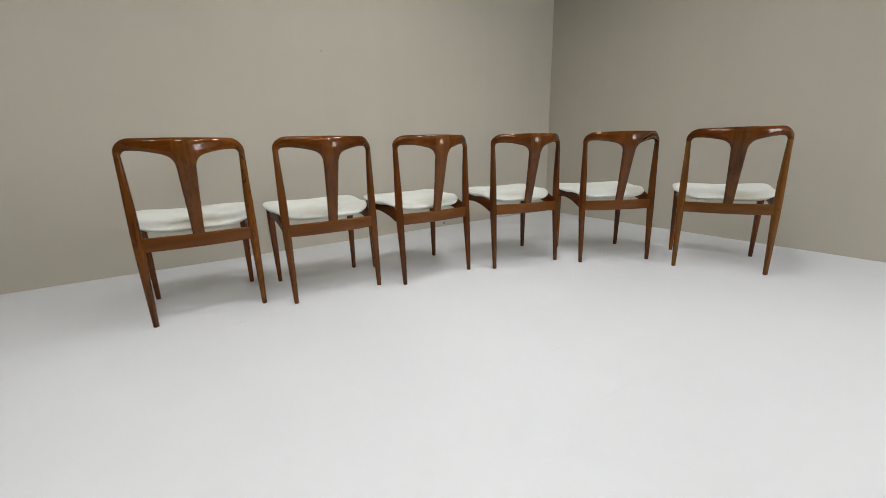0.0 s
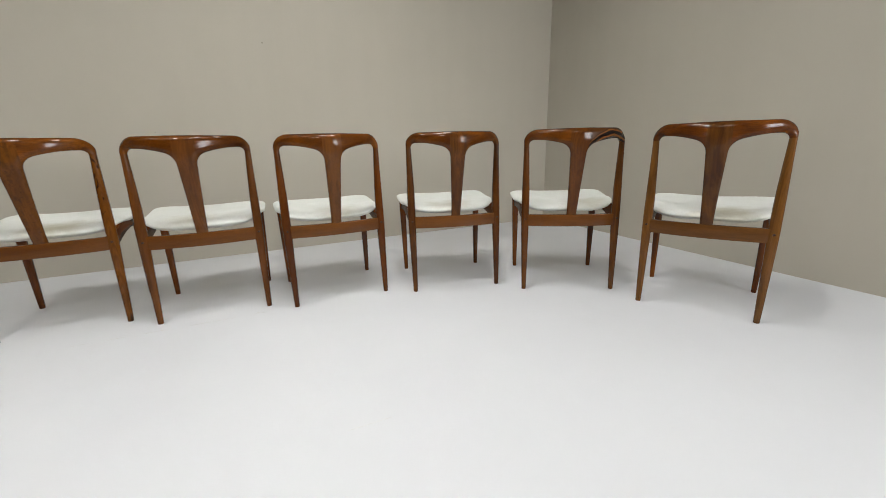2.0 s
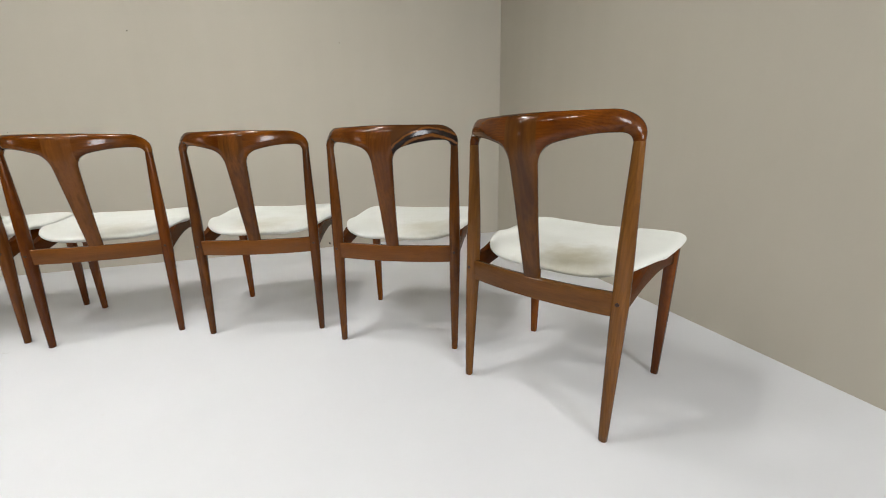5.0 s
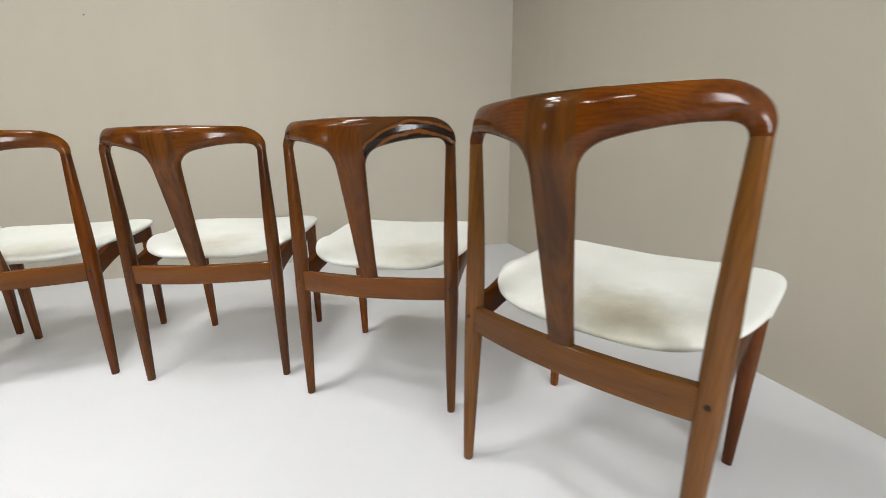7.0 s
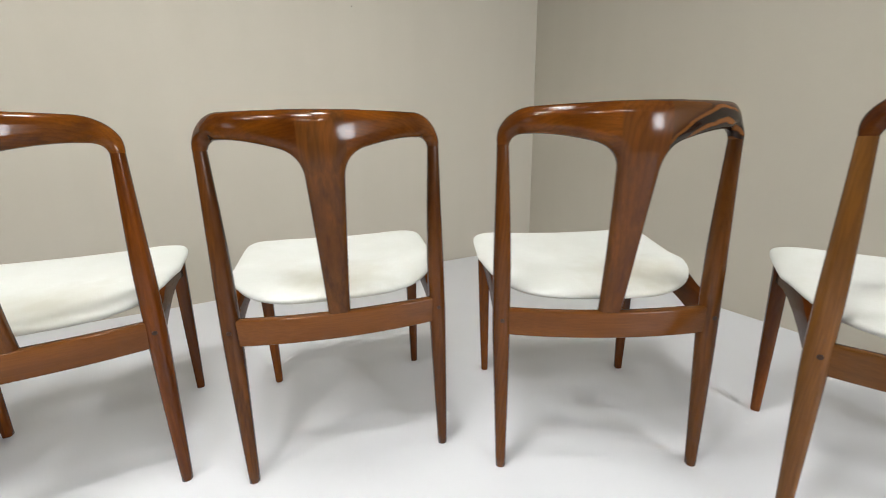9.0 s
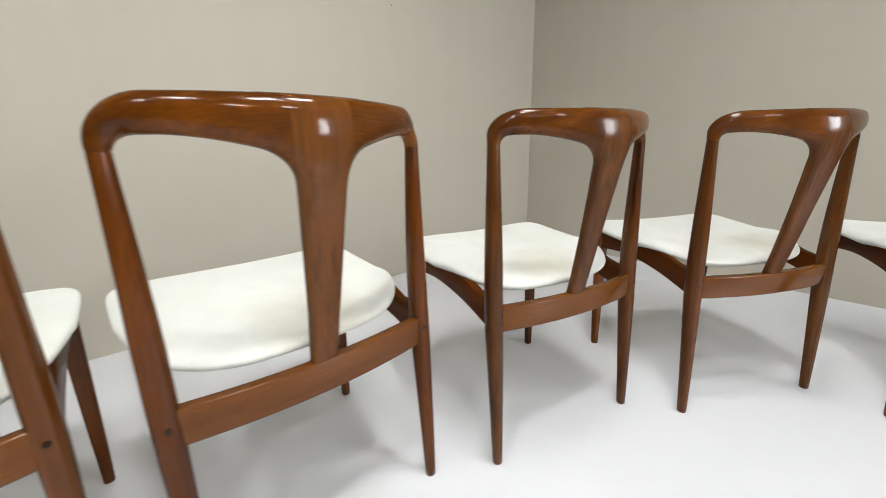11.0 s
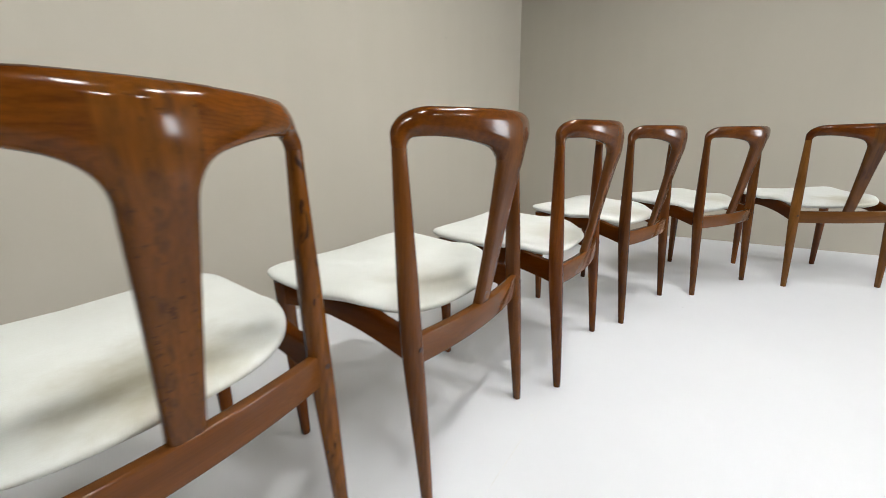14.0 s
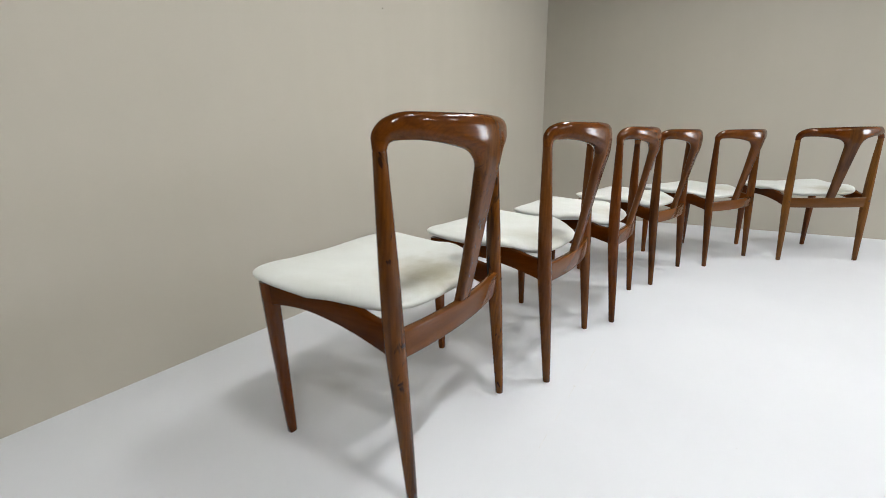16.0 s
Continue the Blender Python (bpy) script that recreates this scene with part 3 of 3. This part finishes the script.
def window(name, here, opening, power, label):
    """A framed window in a wall; local x runs along the wall, local y outwards, with the sky's light in its opening."""
    w, z0, z1 = opening
    win = new(name)
    win.matrix_basis = here
    tagged(win, label, "window", kind="structure")
    fr = 0.05
    for a, c, e, g in ((-w, w, z0, z0 + fr), (-w, w, z1 - fr, z1), (-w, -w + fr, z0 + fr, z1 - fr), (w - fr, w, z0 + fr, z1 - fr),
                       (-fr / 2, fr / 2, z0 + fr, z1 - fr)):
        part("window_frame", box_bm((a, 0.10, e), (c, 0.15, g), 0.004), ALU, win)
    for a, c in ((-w + fr, -fr / 2), (fr / 2, w - fr)):
        pane = part("pane", box_bm((a, 0.12, z0 + fr), (c, 0.128, z1 - fr)), GLASS, win)
        pane.visible_shadow = False
    day = bpy.data.lights.new("daylight", "AREA")
    day.shape, day.size, day.size_y, day.energy, day.color = "RECTANGLE", 2 * w - 0.1, z1 - z0 - 0.1, power, (0.93, 0.96, 1.0)
    lamp = new("daylight", day)
    lamp.matrix_basis = here @ look((0, 0.04, (z0 + z1) / 2), (0, -1, (z0 + z1) / 2))


SOUTH_WINDOW = (0.1, 1.1, 1.0, 2.0)
# unseen opening added in the end wall, for glints on the rail bends
ADDED_WEST_WINDOW = (1.5, 2.1, 1.2, 1.8)
setting("wall_east", box_bm((-T, 0, 0), (0.0, ROOM_V, ROOM_H)), WALL, "plain greige painted side wall", "wall")
setting("wall_west", pierced(1, ROOM_U, T, (0.0, ROOM_V), [ADDED_WEST_WINDOW[:2]], *ADDED_WEST_WINDOW[2:]), WALL, "unseen end wall, set far off to cut bounce light", "wall")
setting("wall_south", pierced(0, ROOM_V, T, (-T, ROOM_U + T), [SOUTH_WINDOW[:2]], *SOUTH_WINDOW[2:]), WALL, "plain greige painted wall opposite the chairs", "wall")
window("window_1", ROOM @ pose(0.6, ROOM_V, 0), (0.5, 0.9, 2.1), SOUTH_POWER, "white-framed window letting in soft daylight")
window("window_2", ROOM @ pose(ROOM_U, 1.8, 0, 0, 0, -90), (0.3, 1.2, 1.8), WEST_POWER, "small unseen window, added for highlights on the rail ends")
setting("ceiling", box_bm((-T, -T, ROOM_H), (ROOM_U + T, ROOM_V + T, ROOM_H + 0.2)), CEILING, "unseen ceiling, darkened to cut bounce light", "ceiling")

# ---- ceiling lights ----
def ceiling_light(name, u, v, turn, w, d, glow, label, group):
    """A square lamp hung under the ceiling: a top plate, four side plates and a diffuser set deep between them."""
    c = new(name)
    deep, t = 0.065, 0.006
    part("top_plate", box_bm((-w - t, -d - t, -0.012), (w + t, d + t, 0.0), 0.002), ALU, c)
    # side plates are added to the unseen lamps to screen the walls from them
    for sign in (-1, 1):
        part("side_plate", box_bm((min(sign * w, sign * (w + t)), -d - t, -deep), (max(sign * w, sign * (w + t)), d + t, -0.012), 0.001), ALU, c)
        part("side_plate", box_bm((-w, min(sign * d, sign * (d + t)), -deep), (w, max(sign * d, sign * (d + t)), -0.012), 0.001), ALU, c)
    part("diffuser", box_bm((-w + 0.002, -d + 0.002, -0.022), (w - 0.002, d - 0.002, -0.0125)), glow, c, "glowing diffuser")
    c.matrix_basis = ROOM @ pose(u, v, ROOM_H, 0, 0, turn)
    return tagged(c, label, "ceiling light", group)


for u, v in ((2.45, 1.95), (3.65, 1.95), (4.85, 1.95), (1.85, 1.55), (2.45, 3.9), (3.65, 3.9)):
    ceiling_light("ceiling_lamp", u, v, 0, 0.155, 0.155, GLOW, "square white ceiling lamp with a glowing diffuser", "ceiling lamps")

# ---- chairs ----
first = build_chair()
chairs = [first] + [copy_thing(first, pose(0, 0, 0)) for _ in CHAIRS[1:]]
for c, (x, y, turn, label), cloth in zip(chairs, CHAIRS, FABRICS):
    c.matrix_basis = pose(x, y, 0, 0, 0, turn)
    tagged(c, label, "chair", GROUP)
    for o in c.children:
        if o.name.startswith("seat_cushion"):
            if c is not first:               # every cushion has settled in its own way
                fresh = seat_mesh(chairs.index(c) + 1, cloth)
                o.data = fresh.data
                bpy.data.objects.remove(fresh)
            o.material_slots[0].link = "OBJECT"
            o.material_slots[0].material = cloth


def dress(chair_, kind, mat, which=None):
    """Another cut of the same wood for one part of one chair."""
    for k, o in enumerate([o for o in chair_.children if o.name.split(".")[0] == kind]):
        if which is None or k == which:
            o.material_slots[0].link = "OBJECT"
            o.material_slots[0].material = mat


dress(chairs[4], "top_rail", WOOD_ZEBRA, 1)
dress(chairs[5], "rear_leg", WOOD_PALE)
dress(chairs[5], "top_rail", WOOD_LINED)
dress(chairs[3], "rear_leg", WOOD_HEART)
dress(chairs[3], "rear_leg", WOOD_SMOKED, 0)
dress(chairs[3], "back_splat", WOOD_SMOKED)
dress(chairs[4], "rear_leg", WOOD_HEART, 0)
dress(chairs[4], "rear_leg", WOOD_SMOKED, 1)
dress(chairs[4], "back_splat", WOOD_HEART)
dress(chairs[5], "back_splat", WOOD_UMBER)
dress(chairs[5], "rear_rail", WOOD_OCHRE)
dress(chairs[2], "back_splat", WOOD_TAN)
dress(chairs[1], "back_splat", WOOD_GOLD)
dress(chairs[1], "rear_leg", WOOD_GOLD)
dress(chairs[0], "rear_leg", WOOD_FIGURED)
dress(chairs[0], "back_splat", WOOD_FLECKED)


# ---- small marks of use ----
def disc(name, u, v, z, r, flat, mat, parent=None):
    """A small ragged spot, a hair's breadth proud of the floor or wall."""
    bm = bmesh.new()
    rnd = random.Random(int(u * 1000 + z * 77))
    ring = []
    for k in range(12):
        a = 2 * math.pi * k / 12
        q = r * (0.75 + 0.5 * rnd.random())
        ring.append((u + q * math.cos(a), v + q * math.sin(a), z) if flat else (u + q * math.cos(a), v, z + q * math.sin(a)))
    lower = [bm.verts.new(p) for p in ring]
    shift = Vector((0, 0, 0.0008)) if flat else Vector((0, 0.0008, 0))
    upper = [bm.verts.new(Vector(p) + shift) for p in ring]
    bm.faces.new(upper)
    for k in range(12):
        bm.faces.new((lower[k], lower[(k + 1) % 12], upper[(k + 1) % 12], upper[k]))
    return part(name, bm, mat, parent)


floor_ob, wall_ob = bpy.data.objects["floor"], bpy.data.objects["wall_north"]
for u, z, r in ((2.480, 1.457, 0.0035), (1.233, 1.453, 0.0030), (3.190, 0.872, 0.0018), (1.428, 0.029, 0.008)):
    disc("screw_hole", u, 0.0, z, r, False, MARK, wall_ob)
for u, v, r in ((3.079, 1.252, 0.0045), (2.990, 1.2515, 0.0022), (2.811, 2.580, 0.0022), (3.125, 1.665, 0.0022), (2.118, 1.817, 0.0025), (2.451, 1.250, 0.0025),
                (1.62, 1.55, 0.002), (2.70, 1.24, 0.004)):
    disc("floor_speck", u, v, 0.0, r, True, SCRATCH, floor_ob)
# hairline joints between the boards under the coating, showing in broken runs
for u0, u1, v, w in ((2.66, 2.72, 1.2535, 0.0007), (2.795, 2.880, 1.2530, 0.0012), (2.885, 2.975, 1.2520, 0.0010), (3.085, 3.150, 1.2515, 0.0012), (3.20, 3.27, 1.2505, 0.0008),
                     (3.33, 3.39, 1.2490, 0.0009), (2.385, 2.515, 2.5145, 0.0011), (2.56, 2.60, 2.5150, 0.0007), (2.355, 2.480, 2.2330, 0.0006)):
    part("floor_joint", box_bm((u0, v - w, 0.0), (u1, v + w, 0.0006)), SCRATCH, floor_ob)
